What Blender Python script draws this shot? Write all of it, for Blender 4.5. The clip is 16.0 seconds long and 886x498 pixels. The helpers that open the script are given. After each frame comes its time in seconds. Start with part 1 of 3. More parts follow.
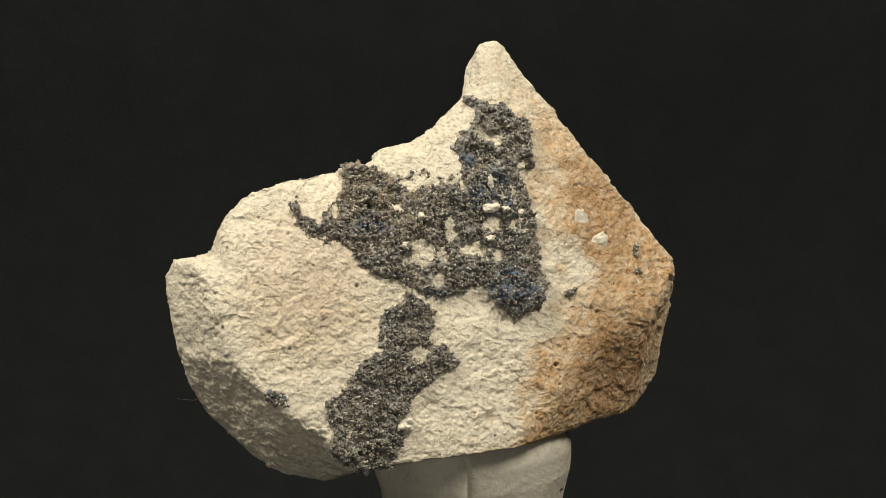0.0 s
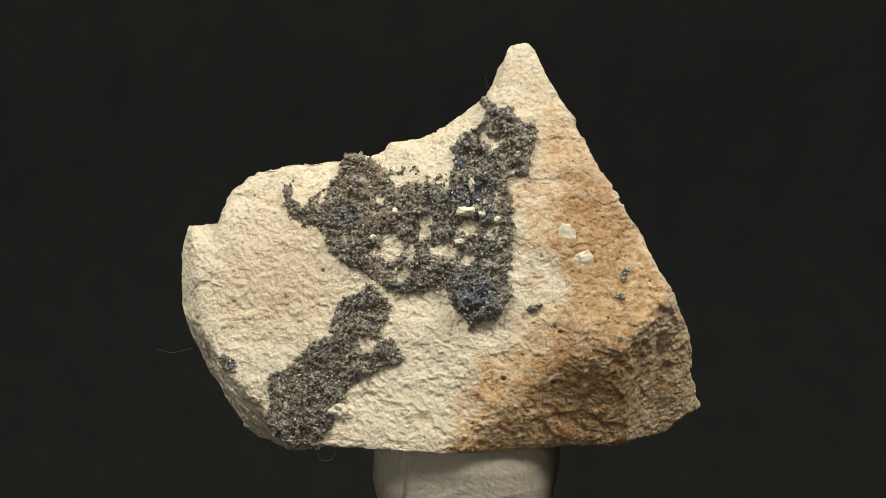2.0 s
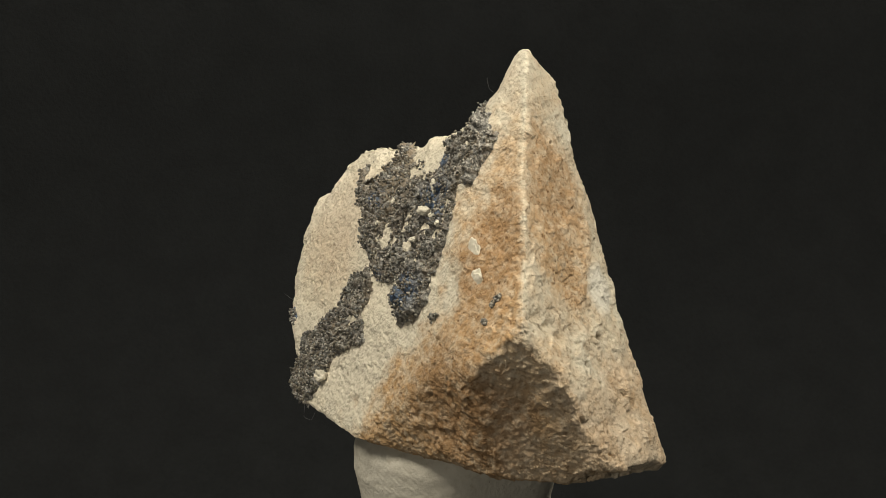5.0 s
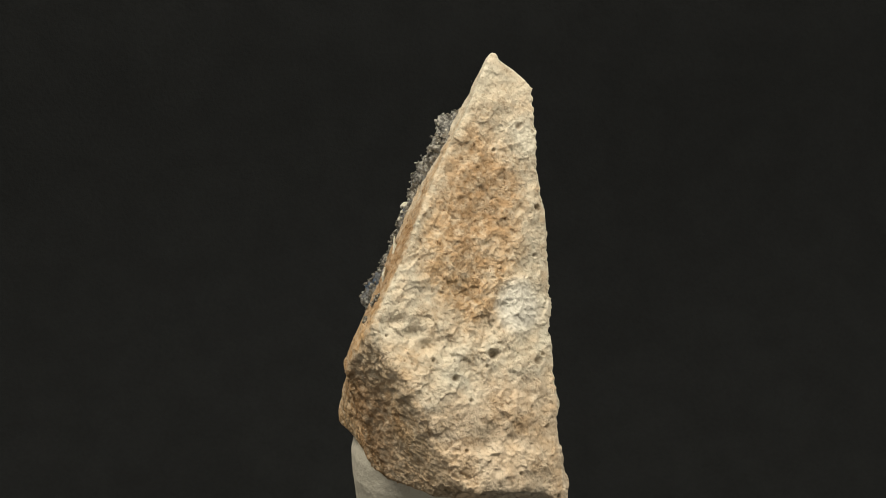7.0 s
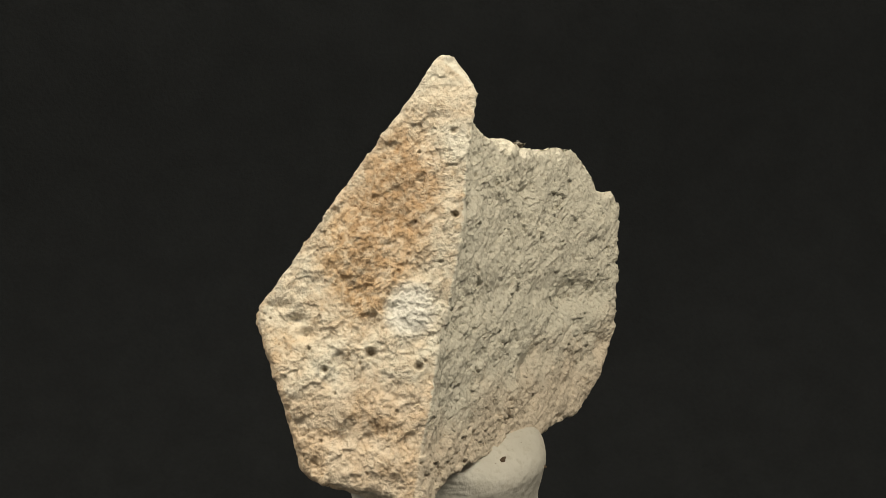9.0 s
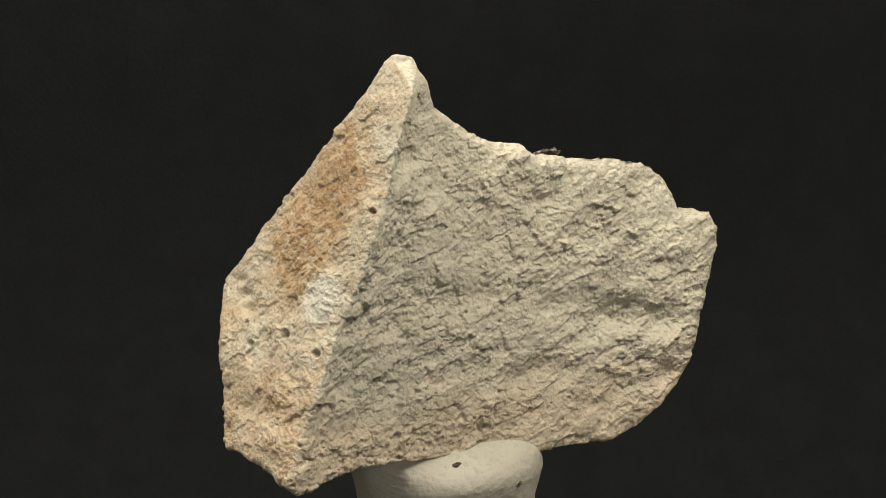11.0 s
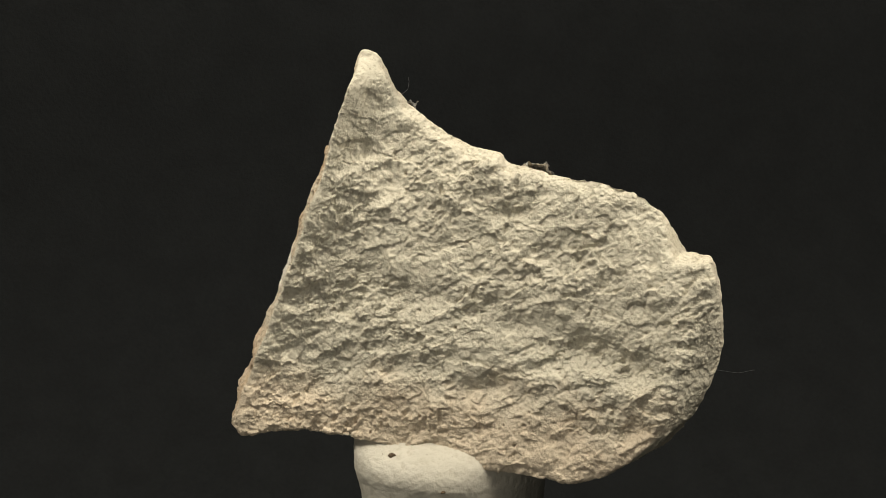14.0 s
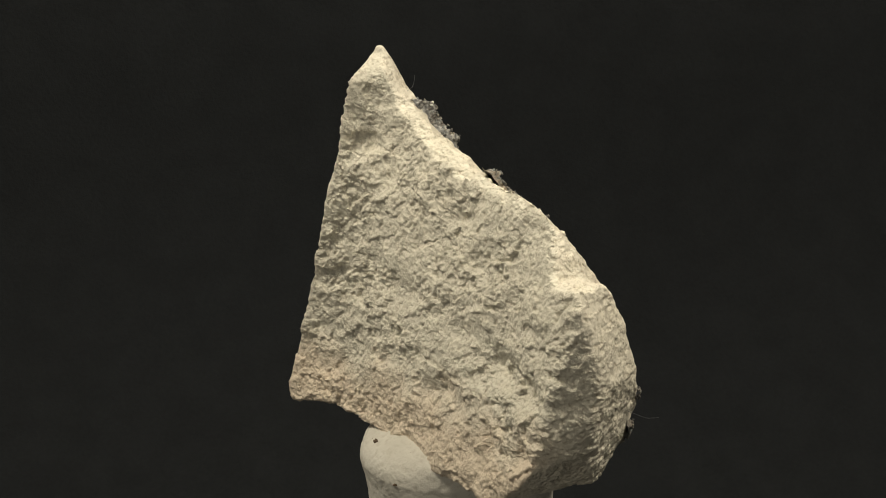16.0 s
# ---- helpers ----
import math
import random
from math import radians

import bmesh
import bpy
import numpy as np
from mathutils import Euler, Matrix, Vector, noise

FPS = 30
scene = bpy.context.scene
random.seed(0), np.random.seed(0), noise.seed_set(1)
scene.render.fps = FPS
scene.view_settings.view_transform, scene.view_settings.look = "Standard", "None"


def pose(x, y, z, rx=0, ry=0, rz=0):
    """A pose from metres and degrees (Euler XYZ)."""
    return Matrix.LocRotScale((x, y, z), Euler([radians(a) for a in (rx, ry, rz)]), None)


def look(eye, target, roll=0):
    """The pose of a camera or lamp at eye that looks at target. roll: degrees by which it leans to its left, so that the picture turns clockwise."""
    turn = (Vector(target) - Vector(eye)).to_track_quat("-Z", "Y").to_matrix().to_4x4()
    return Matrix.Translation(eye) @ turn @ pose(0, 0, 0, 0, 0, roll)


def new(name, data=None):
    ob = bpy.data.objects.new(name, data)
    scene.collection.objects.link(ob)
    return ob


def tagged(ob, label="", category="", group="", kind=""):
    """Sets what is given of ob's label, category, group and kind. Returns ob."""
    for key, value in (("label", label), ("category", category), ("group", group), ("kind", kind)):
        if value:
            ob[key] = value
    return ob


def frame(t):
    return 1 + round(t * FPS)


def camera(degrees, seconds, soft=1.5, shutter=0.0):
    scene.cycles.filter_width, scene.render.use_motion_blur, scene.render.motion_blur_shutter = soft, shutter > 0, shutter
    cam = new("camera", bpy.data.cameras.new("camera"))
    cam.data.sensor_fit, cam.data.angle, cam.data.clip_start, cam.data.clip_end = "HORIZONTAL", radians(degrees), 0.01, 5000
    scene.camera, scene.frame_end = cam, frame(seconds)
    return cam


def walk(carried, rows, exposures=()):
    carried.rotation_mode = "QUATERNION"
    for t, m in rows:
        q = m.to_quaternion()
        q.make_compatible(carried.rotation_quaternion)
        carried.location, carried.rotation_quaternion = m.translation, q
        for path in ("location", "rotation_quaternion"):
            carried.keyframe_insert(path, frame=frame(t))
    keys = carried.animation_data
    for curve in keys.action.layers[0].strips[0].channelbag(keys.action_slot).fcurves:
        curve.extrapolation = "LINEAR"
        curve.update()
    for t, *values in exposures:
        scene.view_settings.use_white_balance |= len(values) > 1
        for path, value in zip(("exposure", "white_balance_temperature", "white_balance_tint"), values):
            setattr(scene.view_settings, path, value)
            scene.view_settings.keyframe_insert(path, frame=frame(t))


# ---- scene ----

# ---------------------------------------------------------------- camera
EYE = Vector((-0.0013, -0.2, 0.1208))
PITCH = 0.2111
cam = camera(31.28, 16.0, soft=0.75)
still = look(EYE, EYE + Vector((0, math.cos(PITCH), -math.sin(PITCH))), roll=-1.232)
walk(cam, [(0.0, still), (16.0, still)])

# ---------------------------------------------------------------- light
# faint even world glow, added as fill in place of bounced room light
world = bpy.data.worlds.new("ambient_fill")
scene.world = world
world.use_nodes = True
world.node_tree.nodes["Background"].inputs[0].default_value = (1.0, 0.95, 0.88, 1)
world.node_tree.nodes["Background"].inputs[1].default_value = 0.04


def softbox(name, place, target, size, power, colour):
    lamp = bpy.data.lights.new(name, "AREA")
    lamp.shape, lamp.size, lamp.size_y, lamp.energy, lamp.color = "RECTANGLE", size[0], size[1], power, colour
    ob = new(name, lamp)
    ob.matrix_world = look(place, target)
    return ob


softbox("left_softbox", (-0.120, -0.064, 0.273), (0, 0, 0.073), (0.08, 0.08), 0.55, (1.0, 0.91, 0.735))
softbox("right_softbox", (0.131, -0.086, 0.251), (0, 0, 0.073), (0.08, 0.08), 0.48, (1.0, 0.91, 0.735))
# unseen weak fill lamp, added behind the camera to lift dark down-facing facets
softbox("front_fill", (-0.10, -0.33, 0.105), (0, 0, 0.07), (0.12, 0.12), 0.17, (1.0, 0.92, 0.76))
scene.view_settings.exposure = 0.0

# ---------------------------------------------------------------- turning of the table
TURN = [27.0, 9.77, -7.17, -23.72, -40.0, -56.32, -73.0, -89.97, -106.92, -123.72, -140.38, -157.07, -174.02, -191.15,
        -208.17, -224.95, -241.62]
TOP = 100.0          # height of the rock's zero level over the table, in mm
MM = 0.001

# ---------------------------------------------------------------- helpers for shapes


def lattice(i, j, k, salt):
    h = (i * 374761393 + j * 668265263 + k * 2147483647 + salt * 974634777) & 0xFFFFFFFF
    h = ((h ^ (h >> 13)) * 1274126177) & 0xFFFFFFFF
    h = ((h ^ (h >> 16)) * 2246822519) & 0xFFFFFFFF
    return ((h ^ (h >> 15)) & 0xFFFF) / 32767.5 - 1.0


def value_noise(p, salt=0):
    """Smooth noise from -1 to 1 at the points p (n x 3)."""
    c = np.floor(p).astype(np.int64)
    f = p - c
    f = f * f * f * (f * (f * 6 - 15) + 10)
    out = np.zeros(len(p))
    for a in (0, 1):
        for b in (0, 1):
            for d in (0, 1):
                w = (f[:, 0] if a else 1 - f[:, 0]) * (f[:, 1] if b else 1 - f[:, 1]) * (f[:, 2] if d else 1 - f[:, 2])
                out += w * lattice(c[:, 0] + a, c[:, 1] + b, c[:, 2] + d, salt)
    return out


def fbm(p, size, octaves=4, gain=0.5, salt=0):
    out, amp, total = np.zeros(len(p)), 1.0, 0.0
    q = p / size
    for n in range(octaves):
        out += amp * value_noise(q + 17.3 * n, salt + n)
        total += amp
        amp *= gain
        q = q * 2.03
    return out / total


def cells(p, size, salt=0):
    """Distance to the nearest scattered point, in cell sizes, and that point's chance value."""
    q = p / size
    c = np.floor(q).astype(np.int64)
    best, luck = np.full(len(p), 9.0), np.zeros(len(p))
    for a in (-1, 0, 1):
        for b in (-1, 0, 1):
            for d in (-1, 0, 1):
                i, j, k = c[:, 0] + a, c[:, 1] + b, c[:, 2] + d
                o = np.stack([i + 0.5 + 0.45 * lattice(i, j, k, salt + 1), j + 0.5 + 0.45 * lattice(i, j, k, salt + 2),
                              k + 0.5 + 0.45 * lattice(i, j, k, salt + 3)], 1)
                r = np.linalg.norm(q - o, axis=1)
                near = r < best
                best = np.where(near, r, best)
                luck = np.where(near, lattice(i, j, k, salt + 4), luck)
    return best, luck


def plates(p, size, salt=0):
    """Broken plates: each cell of scattered points is a small tilted facet at a height of its own, from about -1 to 1."""
    q = p / size
    c = np.floor(q).astype(np.int64)
    best, out = np.full(len(p), 9.0), np.zeros(len(p))
    for a in (-1, 0, 1):
        for b in (-1, 0, 1):
            for d in (-1, 0, 1):
                i, j, k = c[:, 0] + a, c[:, 1] + b, c[:, 2] + d
                o = q - np.stack([i + 0.5 + 0.45 * lattice(i, j, k, salt + 1), j + 0.5 + 0.45 * lattice(i, j, k, salt + 2),
                                  k + 0.5 + 0.45 * lattice(i, j, k, salt + 3)], 1)
                r = np.einsum("ij,ij->i", o, o)
                near = np.flatnonzero(r < best)
                best[near] = r[near]
                i, j, k, o = i[near], j[near], k[near], o[near]
                out[near] = (0.6 * lattice(i, j, k, salt + 4) + 0.9 * lattice(i, j, k, salt + 5) * o[:, 0]
                             + 0.9 * lattice(i, j, k, salt + 6) * o[:, 1] + 0.9 * lattice(i, j, k, salt + 7) * o[:, 2])
    return out


def smax(a, b, k):
    h = np.clip(0.5 + 0.5 * (a - b) / k, 0, 1)
    return b + (a - b) * h + k * h * (1 - h)


def outline_distance(x, z, front, back, s):
    """Signed distance to an outline that goes over from front to back as s goes from 0 to 1; negative inside."""
    front, back = np.array(front, np.float32), np.array(back, np.float32)
    best = np.full(x.shape, 1e9, np.float32)
    inside = np.zeros(x.shape, bool)
    n = len(front)
    for i in range(n):
        j = (i + 1) % n
        ax, az = front[i, 0] + (back[i, 0] - front[i, 0]) * s, front[i, 1] + (back[i, 1] - front[i, 1]) * s
        bx, bz = front[j, 0] + (back[j, 0] - front[j, 0]) * s, front[j, 1] + (back[j, 1] - front[j, 1]) * s
        ex, ez, px, pz = bx - ax, bz - az, x - ax, z - az
        k = np.clip((px * ex + pz * ez) / (ex * ex + ez * ez + 1e-9), 0, 1)
        best = np.minimum(best, (px - k * ex) ** 2 + (pz - k * ez) ** 2)
        cross = (az > z) != (bz > z)
        inside ^= cross & (x < ex * (z - az) / np.where(np.abs(ez) < 1e-9, 1e-9, ez) + ax)
    return np.where(inside, -1, 1) * np.sqrt(best)


def finer(v):
    """The grid v with twice the resolution."""
    for axis in range(3):
        v = np.moveaxis(v, axis, 0)
        w = np.empty((2 * v.shape[0] - 1, *v.shape[1:]), v.dtype)
        w[0::2], w[1::2] = v, 0.5 * (v[1:] + v[:-1])
        v = np.moveaxis(w, 0, axis)
    return np.ascontiguousarray(v)


def skin(v, origin, step):
    """Points and quads of the surface v = 0 (negative inside) of a grid."""
    neg = v < 0
    count = sum(neg[a:v.shape[0] - 1 + a, b:v.shape[1] - 1 + b, c:v.shape[2] - 1 + c].astype(np.int8)
                for a in (0, 1) for b in (0, 1) for c in (0, 1))
    cell = np.argwhere((count > 0) & (count < 8))
    number = np.full(count.shape, -1, np.int64)
    number[tuple(cell.T)] = np.arange(len(cell))
    total, hits = np.zeros((len(cell), 3)), np.zeros(len(cell))
    corner = {(a, b, c): v[cell[:, 0] + a, cell[:, 1] + b, cell[:, 2] + c] for a in (0, 1) for b in (0, 1) for c in (0, 1)}
    for c0 in corner:
        for axis in range(3):
            if c0[axis]:
                continue
            c1 = tuple(1 if n == axis else c0[n] for n in range(3))
            a, b = corner[c0], corner[c1]
            cut = (a < 0) != (b < 0)
            k = np.where(cut, a / np.where(cut, a - b, 1), 0)
            q = np.tile(np.array(c0, float), (len(cell), 1))
            q[:, axis] += k
            total += q * cut[:, None]
            hits += cut
    points = origin + step * (cell + total / hits[:, None])
    quads = []
    for axis in range(3):
        u, w = (axis + 1) % 3, (axis + 2) % 3
        lo = [slice(None)] * 3
        hi = [slice(None)] * 3
        lo[axis], hi[axis] = slice(None, -1), slice(1, None)
        for sign in (0, 1):
            edge = np.argwhere((neg[tuple(lo)] != neg[tuple(hi)]) & (neg[tuple(lo)] == bool(sign)))
            good = (edge[:, u] > 0) & (edge[:, w] > 0) & (edge[:, u] < v.shape[u] - 1) & (edge[:, w] < v.shape[w] - 1)
            edge = edge[good]
            ids = []
            for du, dw in ((0, 0), (-1, 0), (-1, -1), (0, -1)):
                e = edge.copy()
                e[:, u] += du
                e[:, w] += dw
                ids.append(number[tuple(e.T)])
            q = np.stack(ids, 1)
            quads.append(q if sign else q[:, ::-1])
    return points, np.concatenate(quads)


def halved(points, faces):
    """Every quad cut into four."""
    n = len(points)
    a, b = faces, np.roll(faces, -1, 1)
    key = np.minimum(a, b) * n + np.maximum(a, b)
    edges, where = np.unique(key, return_inverse=True)
    where = where.reshape(faces.shape) + n
    mids = 0.5 * (points[edges // n] + points[edges % n])
    centre = np.arange(len(faces)) + n + len(edges)
    allp = np.concatenate([points, mids, points[faces].mean(1)])
    cut = [np.stack([faces[:, k], where[:, k], centre, where[:, k - 1]], 1) for k in range(4)]
    return allp, np.concatenate(cut)


def normals_of(points, faces):
    p = points[faces]
    n = np.cross(p[:, 2] - p[:, 0], p[:, 3] - p[:, 1])
    out = np.zeros_like(points)
    for k in range(4):
        for axis in range(3):
            out[:, axis] += np.bincount(faces[:, k], n[:, axis], len(points))
    return out / (np.linalg.norm(out, axis=1, keepdims=True) + 1e-12)


def mesh_of(name, points, faces, material, smooth=True, values=None):
    """A mesh from arrays of points in mm and of faces with an equal number of corners."""
    me = bpy.data.meshes.new(name)
    n, corners = faces.shape
    me.vertices.add(len(points))
    me.vertices.foreach_set("co", (points * MM).astype(np.float32).ravel())
    me.loops.add(n * corners)
    me.loops.foreach_set("vertex_index", faces.astype(np.int32).ravel())
    me.polygons.add(n)
    me.polygons.foreach_set("loop_start", np.arange(0, n * corners, corners, dtype=np.int32))
    me.polygons.foreach_set("use_smooth", np.full(n, smooth))
    me.update(calc_edges=True)
    me.validate()
    for key, data in (values or {}).items():
        at = me.attributes.new(key, "FLOAT", "POINT")
        at.data.foreach_set("value", data.astype(np.float32))
    me.materials.append(material)
    return me


def part(name, me, parent, label="", kind=""):
    ob = new(name, me)
    ob.parent = parent
    return tagged(ob, label=label, kind=kind)


# ---------------------------------------------------------------- materials


def shader(name):
    m = bpy.data.materials.new(name)
    m.use_nodes = True
    t = m.node_tree
    return m, t, t.nodes["Principled BSDF"]


def noise_at(t, coords, per_mm, detail=4.0, rough=0.6):
    n = t.nodes.new("ShaderNodeTexNoise")
    n.inputs["Scale"].default_value, n.inputs["Detail"].default_value, n.inputs["Roughness"].default_value = 1000 * per_mm, detail, rough
    t.links.new(coords, n.inputs["Vector"])
    return n.outputs["Fac"]


def ramp(t, fac, *stops):
    r = t.nodes.new("ShaderNodeValToRGB")
    while len(r.color_ramp.elements) < len(stops):
        r.color_ramp.elements.new(0.5)
    for e, (at, colour) in zip(r.color_ramp.elements, stops):
        e.position, e.color = at, (*colour, 1) if len(colour) == 3 else colour
    t.links.new(fac, r.inputs[0])
    return r.outputs[0]


def mix(t, fac, a, b, how="MIX"):
    m = t.nodes.new("ShaderNodeMix")
    m.data_type, m.blend_type = "RGBA", how
    for value, slot in ((fac, 0), (a, 6), (b, 7)):
        if isinstance(value, (int, float)):
            m.inputs[slot].default_value = value
        elif isinstance(value, tuple):
            m.inputs[slot].default_value = (*value, 1)
        else:
            t.links.new(value, m.inputs[slot])
    return m.outputs[2]


def math_node(t, how, a, b):
    m = t.nodes.new("ShaderNodeMath")
    m.operation = how
    m.use_clamp = how == "MULTIPLY_ADD"
    for value, slot in ((a, 0), (b, 1)):
        if isinstance(value, (int, float)):
            m.inputs[slot].default_value = value
        else:
            t.links.new(value, m.inputs[slot])
    return m.outputs[0]


def bump(t, bsdf, height, strength, distance):
    b = t.nodes.new("ShaderNodeBump")
    b.inputs["Strength"].default_value, b.inputs["Distance"].default_value = strength, distance
    t.links.new(height, b.inputs["Height"])
    t.links.new(b.outputs[0], bsdf.inputs["Normal"])


def value_of(t, key):
    a = t.nodes.new("ShaderNodeAttribute")
    a.attribute_name = key
    return a.outputs["Fac"]


def rock_material():
    m, t, b = shader("chalky_limestone")
    at = t.nodes.new("ShaderNodeTexCoord").outputs["Object"]
    fine, grain, patch = noise_at(t, at, 1.9, 4, 0.65), noise_at(t, at, 0.8, 4, 0.65), noise_at(t, at, 0.11, 3)
    base = ramp(t, patch, (0.35, (0.635, 0.595, 0.505)), (0.65, (0.70, 0.65, 0.54)))
    pale = mix(t, value_of(t, "pale"), base, (0.625, 0.595, 0.502))
    rosy = mix(t, value_of(t, "rosy"), pale, (0.66, 0.52, 0.39))
    blotch = math_node(t, "MULTIPLY", value_of(t, "ochre"), ramp(t, grain, (0.34, (0.5, 0.5, 0.5)), (0.58, (1, 1, 1))))
    ochre = mix(t, blotch, rosy, (0.49, 0.315, 0.16))
    deep = math_node(t, "MULTIPLY", value_of(t, "rust"), ramp(t, grain, (0.36, (0.35, 0.35, 0.35)), (0.56, (1, 1, 1))))
    rust = mix(t, deep, ochre, (0.31, 0.19, 0.10))
    speck = math_node(t, "MULTIPLY", value_of(t, "ochre"), ramp(t, noise_at(t, at, 1.7, 3, 0.6), (0.30, (1, 1, 1)), (0.40, (0, 0, 0))))
    rust = mix(t, speck, rust, (0.17, 0.095, 0.045))
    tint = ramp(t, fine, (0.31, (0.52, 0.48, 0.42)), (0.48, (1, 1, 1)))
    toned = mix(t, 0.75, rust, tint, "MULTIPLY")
    toned = mix(t, math_node(t, "MULTIPLY", value_of(t, "milky"), 0.8), toned, (0.72, 0.70, 0.64))
    # pits coloured dark brown: stain inside plus their shade painted in
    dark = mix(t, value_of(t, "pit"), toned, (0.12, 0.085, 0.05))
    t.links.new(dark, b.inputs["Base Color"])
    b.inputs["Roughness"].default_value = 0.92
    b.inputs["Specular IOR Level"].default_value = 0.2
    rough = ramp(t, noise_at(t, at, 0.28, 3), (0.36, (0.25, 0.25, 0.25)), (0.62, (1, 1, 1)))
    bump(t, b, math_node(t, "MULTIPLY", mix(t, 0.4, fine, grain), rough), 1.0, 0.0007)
    return m


def crust_material():
    m, t, b = shader("tarnished_native_metal")
    at = t.nodes.new("ShaderNodeTexCoord").outputs["Object"]
    fine, patch = noise_at(t, at, 1.7, 4, 0.7), noise_at(t, at, 0.35, 3)
    grey = ramp(t, fine, (0.34, (0.055, 0.053, 0.05)), (0.50, (0.19, 0.188, 0.18)), (0.64, (0.50, 0.49, 0.46)))
    brown = mix(t, ramp(t, patch, (0.50, (0, 0, 0)), (0.64, (0.45, 0.45, 0.45))), grey, (0.21, 0.16, 0.11))
    blue = mix(t, math_node(t, "MULTIPLY", value_of(t, "blue"), ramp(t, fine, (0.36, (0, 0, 0)), (0.56, (0.85, 0.85, 0.85)))), brown, (0.035, 0.10, 0.22))
    dusty = mix(t, value_of(t, "dust"), blue, (0.30, 0.24, 0.16))
    t.links.new(dusty, b.inputs["Base Color"])
    b.inputs["Metallic"].default_value = 0.15
    b.inputs["Roughness"].default_value = 0.6
    bump(t, b, fine, 1.0, 0.0004)
    return m


def grain_material():
    m, t, b = shader("metal_grains")
    chance = t.nodes.new("ShaderNodeNewGeometry").outputs["Random Per Island"]
    tone = ramp(t, chance, (0.0, (0.06, 0.058, 0.054)), (0.3, (0.16, 0.152, 0.138)), (0.6, (0.26, 0.23, 0.18)), (0.8, (0.19, 0.20, 0.20)), (0.97, (0.52, 0.50, 0.45)))
    t.links.new(tone, b.inputs["Base Color"])
    b.inputs["Metallic"].default_value = 0.1
    b.inputs["Roughness"].default_value = 0.7
    return m


def plain_material(name, colour, rough, grain_per_mm, depth, spread=0.12, metal=0.0, shine=0.4):
    m, t, b = shader(name)
    at = t.nodes.new("ShaderNodeTexCoord").outputs["Object"]
    fine, wide = noise_at(t, at, grain_per_mm, 5, 0.6), noise_at(t, at, grain_per_mm * 0.12, 3)
    low, high = tuple(c * (1 - spread) for c in colour), tuple(c * (1 + spread) for c in colour)
    tone = mix(t, 0.5, ramp(t, wide, (0.35, low), (0.65, high)), ramp(t, fine, (0.35, low), (0.65, high)))
    t.links.new(tone, b.inputs["Base Color"])
    b.inputs["Roughness"].default_value, b.inputs["Metallic"].default_value = rough, metal
    b.inputs["Specular IOR Level"].default_value = shine
    bump(t, b, fine, 0.6, depth)
    return m


def putty_material():
    m, t, b = shader("white_putty")
    at = t.nodes.new("ShaderNodeTexCoord").outputs["Object"]
    fine, wide, dust = noise_at(t, at, 1.1, 4, 0.6), noise_at(t, at, 0.12, 3), noise_at(t, at, 1.5, 2, 0.5)
    tone = ramp(t, wide, (0.35, (0.53, 0.505, 0.44)), (0.65, (0.63, 0.605, 0.54)))
    tone = mix(t, ramp(t, fine, (0.30, (0.5, 0.5, 0.5)), (0.46, (0, 0, 0))), tone, (0.42, 0.385, 0.31))
    tone = mix(t, ramp(t, dust, (0.20, (0.85, 0.85, 0.85)), (0.27, (0, 0, 0))), tone, (0.16, 0.12, 0.08))
    t.links.new(tone, b.inputs["Base Color"])
    b.inputs["Roughness"].default_value, b.inputs["Specular IOR Level"].default_value = 0.7, 0.4
    bump(t, b, fine, 0.8, 0.00025)
    return m


ROCK = rock_material()
CRUST = crust_material()
GRAINS = grain_material()
WHITE = plain_material("white_crystal", (0.70, 0.665, 0.57), 0.6, 1.5, 0.0002)
PUTTY = putty_material()
FIBRE = plain_material("grey_fibre", (0.10, 0.10, 0.11), 0.6, 3.0, 0.00001)
CRUMB = plain_material("brown_crumb", (0.10, 0.07, 0.045), 0.9, 2.0, 0.0002)
CLOTH = plain_material("black_cloth", (0.0139, 0.0152, 0.0165), 0.95, 1.2, 0.0003, 0.15, 0.0, 0.03)
PAINT = plain_material("grey_wall_paint", (0.30, 0.29, 0.27), 0.9, 0.05, 0.0005, 0.05)

# ---------------------------------------------------------------- setting


def slab(name, low, high, material, label, category):
    bm = bmesh.new()
    bmesh.ops.create_cube(bm, size=1)
    for vert in bm.verts:
        vert.co = [low[k] if vert.co[k] < 0 else high[k] for k in range(3)]
    me = bpy.data.meshes.new(name)
    bm.to_mesh(me)
    me.materials.append(material)
    return tagged(new(name, me), label, category, kind="structure")


